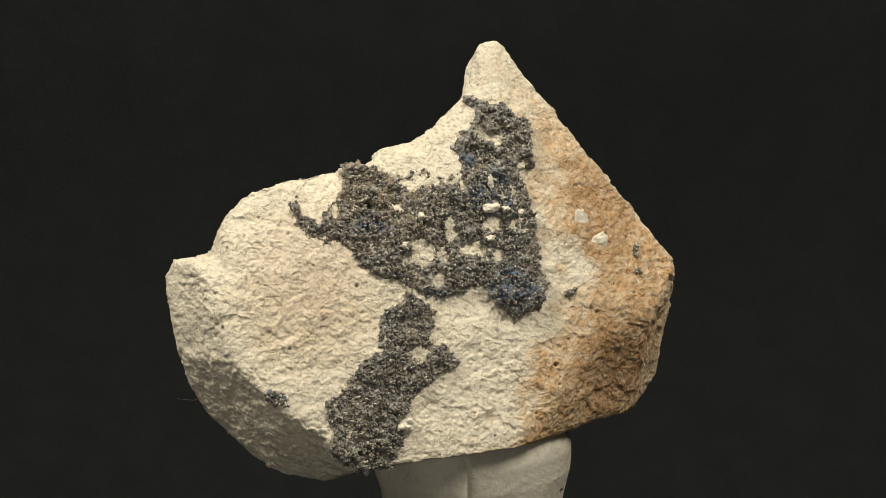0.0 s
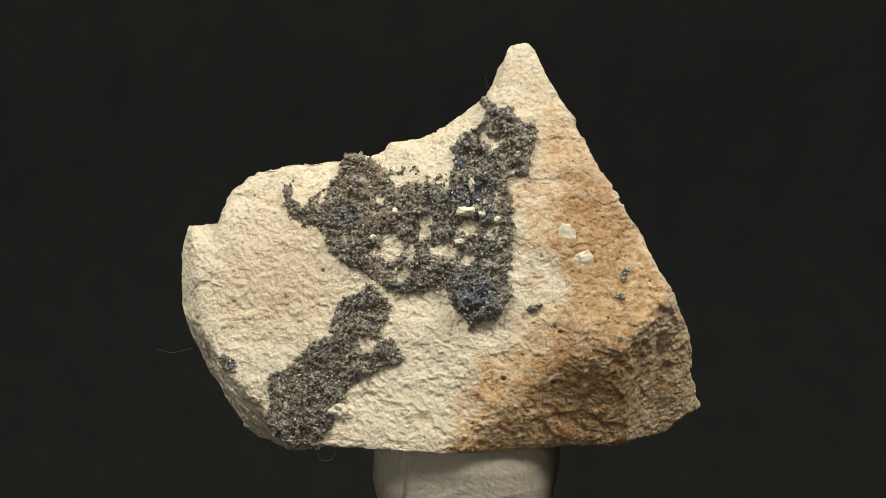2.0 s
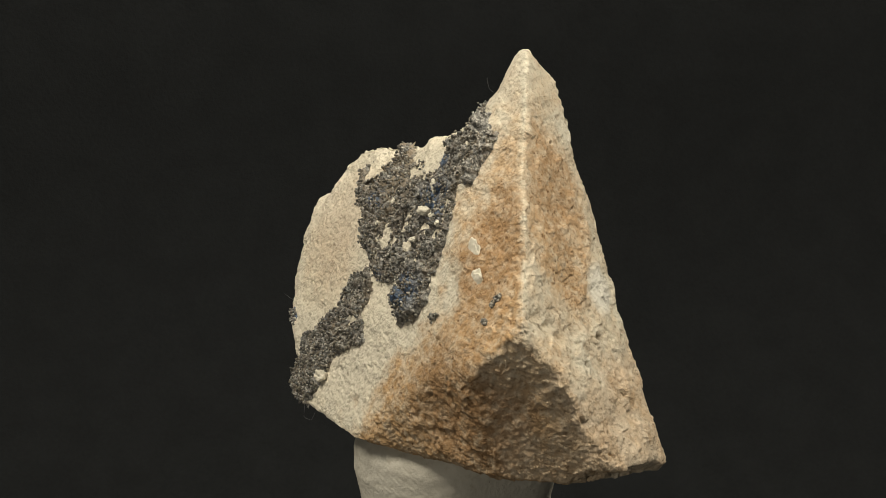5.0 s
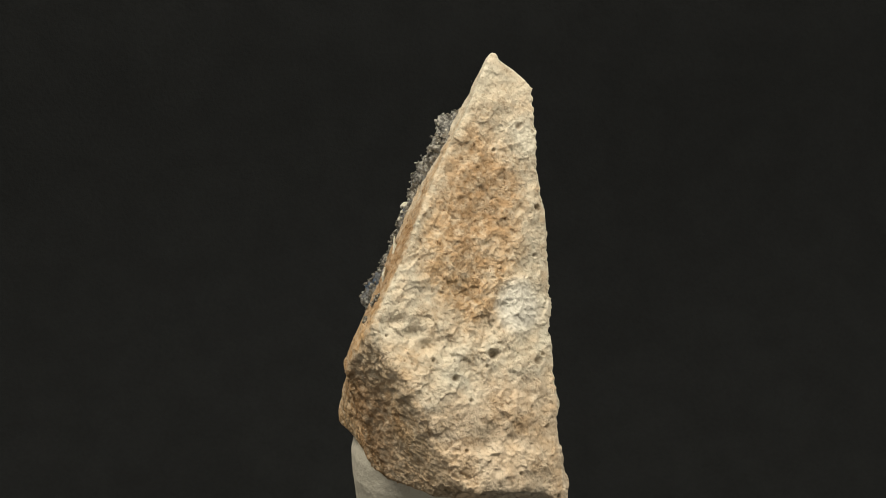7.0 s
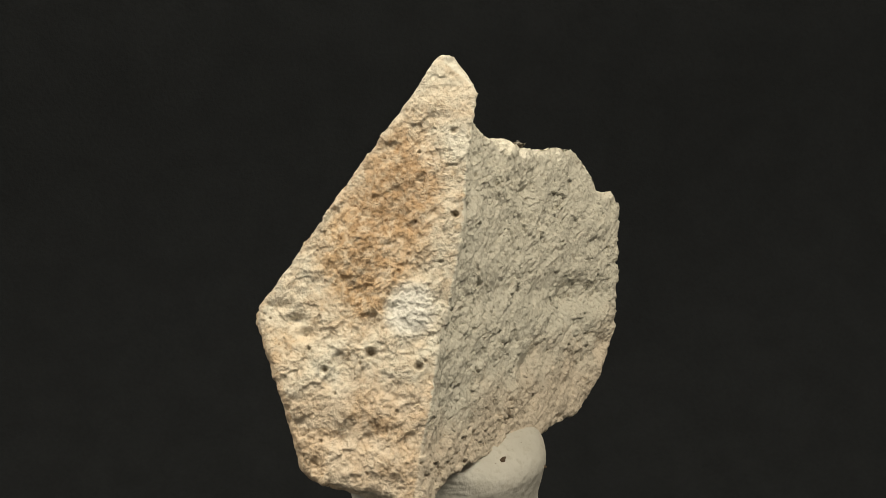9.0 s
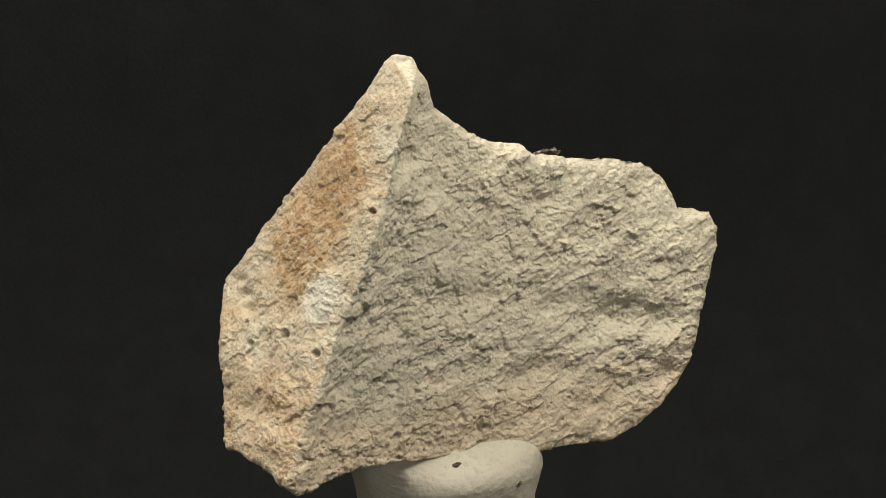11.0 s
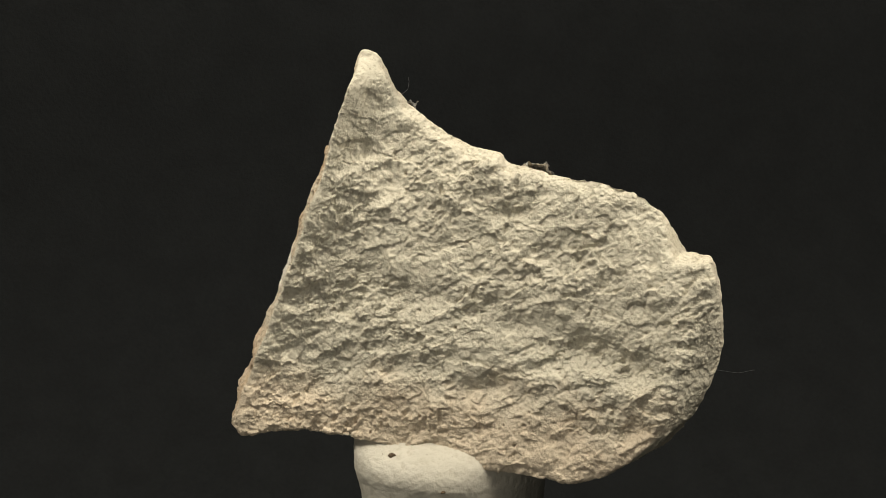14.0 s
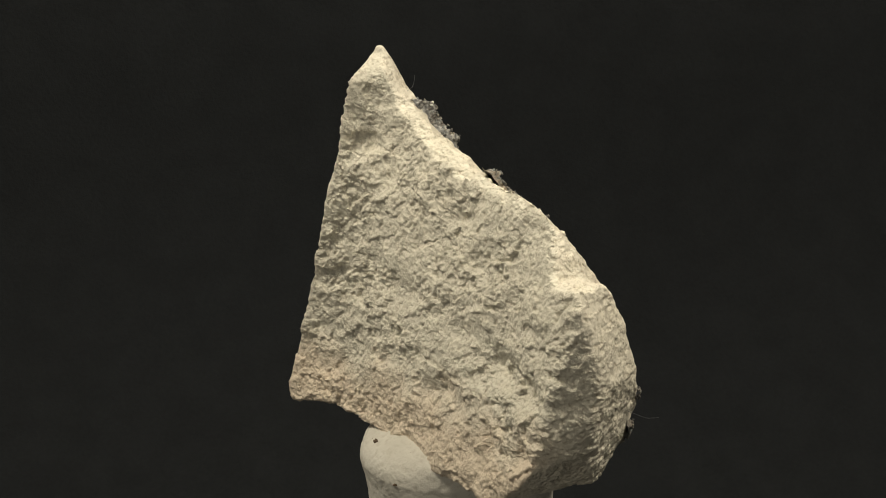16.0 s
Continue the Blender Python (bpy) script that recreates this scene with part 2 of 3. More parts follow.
def backdrop():
    """A black cloth that lies on the table and rises behind in one sweep."""
    across, along = np.linspace(-560, 560, 90), []
    for y in np.linspace(-560, 40, 50):
        along.append((y, 0.0))
    for a in np.linspace(0, 90, 16)[1:]:
        along.append((40 + 80 * math.sin(radians(a)), 80 - 80 * math.cos(radians(a))))
    for z in np.linspace(80, 800, 50)[1:]:
        along.append((120.0, z))
    along = np.array(along)
    X, S = np.meshgrid(across, np.arange(len(along)), indexing="ij")
    p = np.stack([X.ravel(), along[S.ravel(), 0], along[S.ravel(), 1]], 1)
    rise = np.clip((p[:, 1] - 45) / 75, 0, 1)
    fold = fbm(p * (1, 0.4, 0.4), 160, 2, salt=50) * 3 * rise
    p[:, 1] += fold * np.clip(p[:, 2] / 100, 0, 1)
    p[:, 2] += np.abs(fold) * (1 - np.clip(p[:, 2] / 100, 0, 1))
    n, m = X.shape
    i = (np.arange(n - 1)[:, None] * m + np.arange(m - 1)[None]).ravel()
    ob = new("backdrop", mesh_of("backdrop", p, np.stack([i, i + m, i + m + 1, i + 1], 1), CLOTH))
    return tagged(ob, "black matte cloth backdrop sweeping up behind the specimen", "backdrop", kind="structure")


backdrop()
slab("ground", (-0.75, -0.75, -0.04), (0.75, 0.75, -0.003), PAINT, "grey table board under the black cloth", "table board")
# walls and ceiling out of view, added to close the room and bounce light
slab("wall_north", (-0.79, 0.75, -0.04), (0.79, 0.79, 1.2), PAINT, "unseen grey wall added behind the cloth", "wall")
slab("wall_south", (-0.79, -0.79, -0.04), (0.79, -0.75, 1.2), PAINT, "unseen grey wall added to bounce light", "wall")
slab("wall_east", (0.75, -0.75, -0.04), (0.79, 0.75, 1.2), PAINT, "unseen grey wall added to bounce light", "wall")
slab("wall_west", (-0.79, -0.75, -0.04), (-0.75, 0.75, 1.2), PAINT, "unseen grey wall added to bounce light", "wall")
slab("ceiling", (-0.79, -0.79, 1.2), (0.79, 0.79, 1.24), PAINT, "unseen grey ceiling added to bounce light", "ceiling")

# ---------------------------------------------------------------- the rock
FRONT_EDGE = [(6.7, 2.2), (6.8, 3.9), (11.8, 4.0), (60, 3.5), (60, -38), (31.5, -41), (28, -44.0), (17.7, -44.1), (13.3, -44.0), (6.1, -44.8), (-1.7, -44.6),
              (-11.5, -44.5), (-20.3, -44.4), (-23.4, -40.3), (-27.3, -37.4), (-31.2, -33.1), (-34.1, -29.5), (-35.5, -26.2), (-35.6, -21.0),
              (-34.6, -19.9), (-31.4, -19.5), (-30.1, -16.1), (-29.0, -14.0), (-24.9, -11.6), (-18.0, -10.9), (-14.3, -10.2), (-8.9, -9.6),
              (-8.2, -8.5), (-3.1, -7.5), (0.2, -5.3), (3.8, -2.8), (6.0, -0.5)]
BACK_EDGE = [(6.7, 1.9), (6.7, 3.7), (7.6, 3.8), (60, 3.1), (60, -43), (28.5, -45), (26, -47.1), (24.5, -47.0), (20.0, -46.0), (14.7, -46.3), (4.0, -47.2),
             (-5.4, -48.4), (-20.2, -48.7), (-23.4, -47.5), (-27.0, -45.0), (-32.0, -40.4), (-35.7, -34.7), (-37.0, -30.4), (-37.6, -23.9),
             (-36.2, -20.0), (-31.5, -19.1), (-30.5, -15.9), (-29.3, -13.7), (-25.6, -11.5), (-20.3, -11.0), (-15.0, -10.2), (-9.4, -9.7),
             (-8.9, -8.4), (-4.4, -7.8), (-0.3, -5.1), (3.4, -2.7), (5.4, 0.6)]
# the lower end swells between the faces: vertex number and its place halfway through
SWELL = {12: (-21.5, -48.2), 13: (-26.0, -46.7), 14: (-29.9, -44.6), 15: (-33.6, -39.2), 16: (-35.9, -34.0), 17: (-37.0, -29.5)}
TOP_RUN = range(20, 31)      # the vertices along the top, which is a blunt roof: its ridge lies midway
FRONT_EDGE = [(x + 0.4 * (n > 28), z - 1.5) if n in TOP_RUN else (x, z) for n, (x, z) in enumerate(FRONT_EDGE)]
BACK_EDGE = [(x + 0.4 * (n > 28), z - 1.5) if n in TOP_RUN else (x, z) for n, (x, z) in enumerate(BACK_EDGE)]
SWELL.update({n: (0.5 * (FRONT_EDGE[n][0] + BACK_EDGE[n][0]), 0.5 * (FRONT_EDGE[n][1] + BACK_EDGE[n][1]) + 1.4) for n in TOP_RUN})
MIDDLE_EDGE = [SWELL.get(n, (f[0] + 0.45 * (b[0] - f[0]), f[1] + 0.45 * (b[1] - f[1]))) for n, (f, b) in enumerate(zip(FRONT_EDGE, BACK_EDGE))]


def front_y(x, z):
    """The front: the main face, a bevel along the ridge up to the horn, and one along the top."""
    face = np.maximum(-0.137 * x + 0.406 * z + 1.97, 0.054 * x + 0.537 * z + 2.15)
    return np.maximum(face, -0.2 * x - 0.25 * np.maximum(x - 3, 0) + 0.65 * z + 5.6)


def back_y(x, z):
    """The back face, which flares out towards the edge of the right face."""
    edge = np.interp(z, [-47, -39, -35, -29, -23.5, -17, -11, -4, -0.5, 3], [24.6, 24.3, 23, 20.7, 17.8, 15, 12.9, 10.7, 9, 7.2])
    flare = np.interp(z, [-47, -39, -35, -29, -23.5, -17, -11, -4, -0.5, 1.9, 3], [1.8, 2.2, 2.9, 3.6, 4.0, 4.6, 4.9, 5.5, 5.3, 2.8, 1.2])
    return 0.072 * x - 0.089 * z + 4.2 + 1.7 * np.clip((-20 - x) / 12, 0, 1) * np.clip((-15 - z) / 8, 0, 1) + flare * np.exp(np.minimum(0, (x - edge) / np.where(z > -10, 3.0, 4.0)))


def rock_body(parent):
    step = 0.5
    lo, hi = np.array((-41.0, -22.0, -53.0)), np.array((35.0, 14.0, 7.0))
    x, y, z = np.meshgrid(*(np.arange(a, b, step, dtype=np.float32) for a, b in zip(lo, hi)), indexing="ij")
    yf, yb = front_y(x, z), back_y(x, z)
    s = np.clip((y - yf) / np.maximum(yb - yf, 0.5), 0, 1)
    v = np.empty_like(x)
    for half, first, last, a, b in ((s < 0.45, FRONT_EDGE, MIDDLE_EDGE, 0.0, 0.45), (s >= 0.45, MIDDLE_EDGE, BACK_EDGE, 0.45, 1.0)):
        v[half] = outline_distance(x[half], z[half], first, last, (s[half] - a) / (b - a))
    crisp = np.interp(z, [-6, 0], [0.55, 0.22])
    v = smax(v, (yf - y) / 1.09, crisp)
    v = smax(v, (0.38 * x - 0.025 * np.maximum(x - 11, 0) ** 2 - 0.175 * z - 24.3 - y) / 1.1, 1.2)   # undercut below the front face
    v = smax(v, (0.55 * x - 0.30 * z - 34.35 - y) / 1.18, 0.8)           # stained slope left of the crest
    hollow = 0.6 * np.exp(-((x - 25.3) / 2.0) ** 2 - ((z + 37) / 5.0) ** 2) - 0.5 * np.exp(-((x - 22.0) / 0.9) ** 2)
    v = smax(v, (0.85 * x - 0.33 * z - 41.9 + hollow - y) / 1.35, 0.3)    # hollow facet between the crest and the right face
    v = smax(v, (0.747 * y - 0.265 * z - 46.6 - x) / 1.28, 0.7)        # facet at the far end
    v = smax(v, (-0.60 * y + 0.13 * z - 32.2 + 0.55 * np.maximum(-31 - z, 0) - x) / 1.2, 0.6)          # facet between the front and the far end
    v = smax(v, (y - yb) / 1.01, np.maximum(0.8 * crisp, 0.35))
    bow = 0.8 * np.clip((z + 12) / 10, 0, 1) * np.clip((8 - y) / 5, 0, 1) - 1.2 * np.clip((y - 7) / 4, 0, 1) * np.clip((-5 - z) / 5, 0, 1)
    bow += np.interp(z, [-43, -39, -34, -30, -27, -24, -18, -12], [-3.0, -0.6, 0.7, 0.7, 0.2, 0.2, 0.8, 0]) * np.clip((2 - y) / 5, 0, 1)
    bow += 0.4 * np.clip(z / 3, 0, 1)
    v = smax(v, (x + 0.384 * y + 0.457 * z - 12.68 - bow) / 1.165, crisp)
    v = finer(v.astype(np.float32))
    p, q = skin(v, lo, step / 2)
    p, q = halved(p, q)
    share = np.maximum(np.bincount(q.ravel(), None, len(p)), 1)
    for _ in range(3):
        middle = p[q].mean(1)
        p = np.stack([sum(np.bincount(q[:, k], middle[:, axis], len(p)) for k in range(4)) / share for axis in range(3)], 1)
    n = normals_of(p, q)
    back, right = n[:, 1] > 0.6, n[:, 0] > 0.6
    # relief: broad swells, hackly ridges, grain
    warp = np.stack([fbm(p, 4.0, 2, 0.5, 5), fbm(p, 4.0, 2, 0.5, 6), fbm(p, 4.0, 2, 0.5, 8)], 1)
    streak = p @ np.array([[0.55, 0, 0.38], [0, 1, 0], [-0.22, 0, 0.92]]) + 0.4 * warp
    amp = np.where(back, 1.18, np.where(right, 0.9, np.where(n[:, 2] > 0.6, 0.7, 0.50)))
    amp = np.where((p[:, 0] > 9) & (p[:, 2] < -31) & (n[:, 1] < -0.2), 0.6, amp)
    for _ in range(3):
        total = np.zeros(len(p))
        count = np.zeros(len(p))
        for k in range(4):
            total += np.bincount(q[:, k], amp[q].mean(1), len(p))
            count += np.bincount(q[:, k], None, len(p))
        amp = total / np.maximum(count, 1)
    coarse = np.clip(0.7 + 1.2 * fbm(p, 5.5, 2, 0.5, 23), 0.2, 1.4)
    grit = fbm(p, 0.7, 3, 0.65, 21)
    torn = streak + 0.35 * np.stack([fbm(p, 0.9, 2, 0.6, 61), fbm(p, 0.9, 2, 0.6, 63), fbm(p, 0.9, 2, 0.6, 65)], 1)
    slab_relief, chip, crumb = plates(torn, 2.5, 71), plates(torn + 30, 1.2, 81), plates(torn * 1.1 + 60, 0.6, 101)
    near, chance = cells(torn * 0.9, 1.0, 51)
    clump = (0.5 - near) * (0.20 + 0.20 * chance)
    d = (0.40 * fbm(p, 13, 2, 0.5, 3) + amp * (0.60 * fbm(streak, 4.2, 3, 0.55, 11) + 0.27 * slab_relief)
         + coarse * (0.1 + amp) * (0.18 * chip + 0.085 * crumb + 0.6 * clump) + 0.17 * grit - 0.05)
    for c, size, deep in (((28.9, 3.0, -38.5), (2.0, 1.6, 1.5), 1.1), ((-14.0, 6.0, -29.6), (6.0, 4.0, 1.6), 0.9), ((-19.5, 6.0, -32.0), (6.5, 4.0, 2.0), 1.2), ((-27.0, 6.0, -33.6), (4.0, 4.0, 1.6), 0.9),
                          ((-27.6, 6.0, -40.4), (1.6, 4.0, 1.6), 1.0), ((3.0, 7.0, -26.4), (5.0, 3.0, 1.6), 0.5), ((-10.5, 5.0, -15.8), (4.0, 3.0, 1.1), 0.5), ((24.5, -12.0, -26.0), (0.9, 1.5, 2.4), 0.6), ((26.5, -9.0, -33.0), (0.7, 2.0, 3.0), 0.7), ((26.3, -7.0, -24.6), (1.4, 1.3, 0.6), 0.9), ((26.3, -5.2, -26.0), (1.4, 1.3, 0.6), 1.0), ((26.4, -3.6, -27.5), (1.4, 1.3, 0.6), 0.8),
                          ((27.5, -2.0, -23.0), (1.5, 2.0, 1.2), 0.5), ((30.0, 2.0, -33.0), (3.0, 4.0, 2.0), -0.7), ((-8.0, 6.0, -38.0), (6.0, 5.0, 2.0), 0.7),
                          ((27.0, 6.0, -41.0), (3.0, 3.0, 2.0), -0.6), ((-30.0, 5.0, -36.0), (4.0, 4.0, 3.0), -0.6)):
        d -= deep * np.exp(-sum(((p[:, k] - c[k]) / size[k]) ** 2 for k in range(3)))
    d *= np.interp(p[:, 2], [-4, 1], [1, 0.45])
    rim = np.exp(-((p[:, 0] + 0.384 * p[:, 1] + 0.457 * p[:, 2] - 12.2) / 1.6) ** 2 - ((p[:, 1] - back_y(p[:, 0], p[:, 2])) / 1.0) ** 2)
    d *= 1 - 0.7 * rim
    # small round pits, sunk here; the same mask colours in their stain and inner shade
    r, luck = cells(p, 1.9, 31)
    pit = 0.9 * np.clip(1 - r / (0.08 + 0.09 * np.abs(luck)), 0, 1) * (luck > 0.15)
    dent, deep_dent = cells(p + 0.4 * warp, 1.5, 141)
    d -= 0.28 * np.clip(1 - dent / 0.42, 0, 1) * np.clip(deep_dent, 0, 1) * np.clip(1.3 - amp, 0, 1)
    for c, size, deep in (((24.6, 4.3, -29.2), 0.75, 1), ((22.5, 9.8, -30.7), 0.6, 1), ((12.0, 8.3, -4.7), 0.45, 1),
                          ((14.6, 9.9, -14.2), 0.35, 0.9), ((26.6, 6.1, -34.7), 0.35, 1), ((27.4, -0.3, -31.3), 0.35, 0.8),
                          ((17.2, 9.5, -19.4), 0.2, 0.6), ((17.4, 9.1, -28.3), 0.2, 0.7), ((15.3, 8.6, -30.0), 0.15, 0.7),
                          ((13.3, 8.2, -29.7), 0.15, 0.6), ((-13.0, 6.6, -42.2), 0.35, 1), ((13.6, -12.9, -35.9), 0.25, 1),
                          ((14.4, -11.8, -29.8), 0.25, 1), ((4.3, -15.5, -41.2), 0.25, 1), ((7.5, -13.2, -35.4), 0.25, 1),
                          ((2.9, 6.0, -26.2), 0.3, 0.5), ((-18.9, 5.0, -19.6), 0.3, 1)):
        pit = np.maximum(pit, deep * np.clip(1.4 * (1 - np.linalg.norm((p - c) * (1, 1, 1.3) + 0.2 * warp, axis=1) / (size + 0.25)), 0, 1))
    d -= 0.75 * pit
    X, Y, Z = p.T
    wob = fbm(p, 6, 4, 0.55, 41)
    wob2 = fbm(p, 2.2, 3, 0.6, 45)

    def blob(c, size, power=1.0):
        r2 = sum(((p[:, k] - c[k]) / size[k]) ** 2 for k in range(3))
        return np.clip(1.25 - r2 * (1 + 0.3 * wob) + 0.55 * wob + 0.35 * wob2, 0, 1) * power

    edge_x = np.interp(Z, [-45, -40, -34, -27, -20, -5, 2], [-3, 0, 4.5, 9.5, 10, 9, 8])
    ochre = np.clip((X - edge_x) / 9.0 + 0.3 + 1.1 * wob + 0.7 * wob2, 0, 0.95) * np.clip((5 - Y) / 4, 0, 1) * np.interp(Z, [-15, -4], [1, 0.6]) * (n[:, 1] < 0.3)
    face = np.clip((n[:, 0] - 0.45) / 0.25, 0, 1)
    milky = face * blob((21.2, 7.8, -24.5), (4, 3, 3.4), 1.0)
    ochre = np.maximum(ochre * (1 - 0.5 * face), face * blob((17, 1, -15), (11, 9, 18), 0.85) * (1 - 0.8 * milky))
    ochre = np.maximum(ochre, face * np.clip(0.3 + 0.5 * wob + 0.4 * wob2, 0, 0.6) * (1 - 0.8 * milky))
    ochre = np.maximum(ochre, blob((-22, -6, -27), (9, 6, 7), 0.22) * (n[:, 1] < 0))
    rust = np.maximum(blob((18.5, -11, -37), (9.0, 8, 9.5), 0.9) * (n[:, 1] < -0.2), 0)
    rust = np.maximum(rust, face * blob((15, 2, -13), (8, 6, 12), 0.42))
    rust = np.maximum(rust, blob((18.5, -7, -18), (7, 7, 11), 0.62) * (n[:, 1] < -0.3))
    pale = np.clip((n[:, 1] - 0.2) / 0.5, 0, 1) * (0.75 + 0.3 * wob)
    pale = np.maximum(pale, milky)
    crest = np.exp(-((X + 0.384 * Y + 0.457 * Z - 12.9) / 0.9) ** 2 - ((Y - front_y(X, Z)) / 1.6) ** 2) * np.clip((Z + 31) / 4, 0, 1)
    crest *= np.clip(0.75 + 0.9 * wob2, 0, 1)
    pale = np.maximum(pale, crest)
    ochre, rust = ochre * (1 - 0.8 * crest), rust * (1 - 0.8 * crest)
    rosy = np.maximum(np.clip((n[:, 1] - 0.2) / 0.5, 0, 1) * np.clip((-36 - Z) / 12 + 0.4 * wob, 0, 0.5), face * np.clip((-30 - Z) / 8 + 0.5 * wob, 0, 0.45))
    rosy = np.maximum(rosy, blob((-22, -4, -22), (10, 8, 10), 0.35) * (n[:, 1] < 0))
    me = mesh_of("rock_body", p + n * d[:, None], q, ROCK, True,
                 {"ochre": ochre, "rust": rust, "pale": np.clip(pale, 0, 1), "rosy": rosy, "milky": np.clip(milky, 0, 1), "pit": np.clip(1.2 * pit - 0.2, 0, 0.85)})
    return part("rock_body", me, parent, "cream limestone with ochre and rust-brown stains")


UPPER_PATCH = [(4.1, -2.9), (7.9, -4.4), (8.3, -5.5), (10.6, -5.9), (10.7, -7.7), (9.7, -11.8), (7.7, -12.4), (8.4, -14.8), (8.0, -17.5),
               (8.2, -20.6), (8.1, -23.3), (8.5, -26.3), (7.0, -28.2), (3.1, -29.6), (1.6, -28.2), (0.5, -26.1), (-0.4, -24.8), (-3.0, -25.9),
               (-5.9, -26.1), (-8.5, -24.9), (-10.5, -23.8), (-12.9, -23.3), (-15.0, -21.2), (-16.2, -19.5), (-18.9, -18.9), (-20.8, -17.6),
               (-22.0, -14.2), (-21.3, -13.6), (-20.9, -15.9), (-18.8, -16.1), (-16.8, -13.8), (-14.9, -12.9), (-14.1, -10.6), (-12.0, -10.0),
               (-8.8, -11.9), (-5.1, -11.4), (-1.7, -12.2), (0.3, -11.3), (-0.4, -8.5), (2.0, -7.3), (4.1, -5.7)]
LOWER_PATCH = [(-9.7, -25.5), (-7.4, -27.0), (-7.3, -29.6), (-8.4, -30.8), (-6.8, -31.7), (-4.9, -33.7), (-6.5, -34.6), (-9.0, -35.0),
               (-10.6, -36.5), (-12.5, -37.4), (-13.5, -39.6), (-14.5, -42.7), (-15.9, -44.2), (-19.7, -44.7), (-22.7, -41.7), (-21.9, -38.9),
               (-22.6, -36.3), (-20.1, -35.2), (-18.1, -33.1), (-15.1, -31.7), (-14.1, -29.8), (-13.8, -27.5), (-12.0, -26.7)]
OUT = np.array((-0.137, -1.0, 0.406)) / math.sqrt(1 + 0.137 ** 2 + 0.406 ** 2)


def spot(x, z, rx, rz, turn=0.0):
    return [(x + rx * math.cos(a) * math.cos(turn) - rz * math.sin(a) * math.sin(turn),
             z + rx * math.cos(a) * math.sin(turn) + rz * math.sin(a) * math.cos(turn)) for a in np.linspace(0, 2 * math.pi, 11)[:-1]]


def crust(parent, outline, label, thick, holes=(), salt=0, grains=1500):
    """A rough dark sheet grown on the front face inside an outline, with loose grains on it."""
    o = np.array(outline)
    step = 0.125
    lo, hi = o.min(0) - 1.2, o.max(0) + 1.2
    xs, zs = np.arange(lo[0], hi[0], step), np.arange(lo[1], hi[1], step)
    X, Z = np.meshgrid(xs, zs, indexing="ij")
    flat = np.stack([X.ravel(), np.zeros(X.size), Z.ravel()], 1)
    inside = -outline_distance(X.ravel().astype(np.float32), Z.ravel().astype(np.float32), o, o, np.float32(0)).astype(float)
    for hx, hz, r in holes:
        inside = np.minimum(inside, np.hypot(flat[:, 0] - hx, flat[:, 2] - hz) - r)
    gap = (0.8 if grains > 3000 else 1.35) + 2.6 * fbm(flat, 3.0, 2, 0.5, salt + 90)
    inside = np.where(inside > 0.5, np.minimum(inside, gap), inside)
    inside += 0.75 * fbm(flat, 1.6, 3, 0.6, salt + 60) + 0.35 * fbm(flat, 0.55, 2, 0.6, salt + 61) + 0.1
    lump = fbm(flat, 2.4, 3, 0.6, salt + 63)
    rough = fbm(flat, 0.75, 3, 0.7, salt + 66)
    curl = flat + 0.30 * np.stack([fbm(flat, 0.9, 2, 0.6, salt + 67), 0 * rough, fbm(flat, 0.9, 2, 0.6, salt + 68)], 1)
    h = thick(flat[:, 0], flat[:, 2]) * (0.7 + 0.8 * lump) + 0.30 * rough - 0.25
    for size, tall, seed in ((2.0, 0.85, 75), (1.0, 0.75, 70), (0.5, 0.38, 78)):
        r, luck = cells(curl, size, salt + seed)
        h += tall * np.clip(thick(flat[:, 0], flat[:, 2]) / 0.6, 0.3, 1) * (np.sqrt(np.clip(1 - (r / 0.66) ** 2, 0, 1)) - 0.45) * (0.75 + 0.45 * luck)
    h = np.clip(inside / 0.45, -1, 1) * np.maximum(h, 0.1)
    h = np.where(inside < 0, -0.5, h)
    p = np.stack([flat[:, 0], front_y(flat[:, 0], flat[:, 2]), flat[:, 2]], 1) + OUT * h[:, None]
    shift = np.stack([fbm(flat, 0.5, 2, 0.5, salt + 80), 0 * h, fbm(flat, 0.5, 2, 0.5, salt + 84)], 1)
    p += 0.30 * shift * (inside > 0)[:, None]
    keep = (inside > -0.35).reshape(X.shape)
    n, m = X.shape
    cell = np.argwhere(keep[:-1, :-1] & keep[1:, :-1] & keep[1:, 1:] & keep[:-1, 1:])
    i = cell[:, 0] * m + cell[:, 1]
    faces = np.stack([i, i + m, i + m + 1, i + 1], 1)
    used, back = np.unique(faces, return_inverse=True)
    blue = np.zeros(len(p))
    for cx, cz, rx, rz in ((3.4, -25.6, 3.2, 2.6), (-12.8, -17.2, 3.2, 1.6), (-6, -25.6, 1.8, 0.9), (1.4, -10.4, 1.2, 1.3), (3.6, -14.5, 3.5, 3.0), (-28, -35.5, 2, 2)):
        blue = np.maximum(blue, np.clip(1.2 - ((p[:, 0] - cx) / rx) ** 2 - ((p[:, 2] - cz) / rz) ** 2 + 0.5 * lump, 0, 1))
    dust = np.clip((0.05 - lump) * 0.6 - 0.05 + 0.3 * (rough < -0.35), 0, 0.4) + np.clip(1 - np.hypot(p[:, 0] + 11, p[:, 2] + 13) / 9, 0, 0.55) * (rough > -0.1)
    me = mesh_of("crust", p[used], back.reshape(faces.shape), CRUST, True, {"blue": blue[used], "dust": np.clip(dust[used], 0, 0.7)})
    sheet = part("metal_crust", me, parent, label)
    # grains: small slanted splinters
    rng = np.random.default_rng(salt + 5)
    seeds = rng.choice(np.flatnonzero(inside > 0.05), grains)
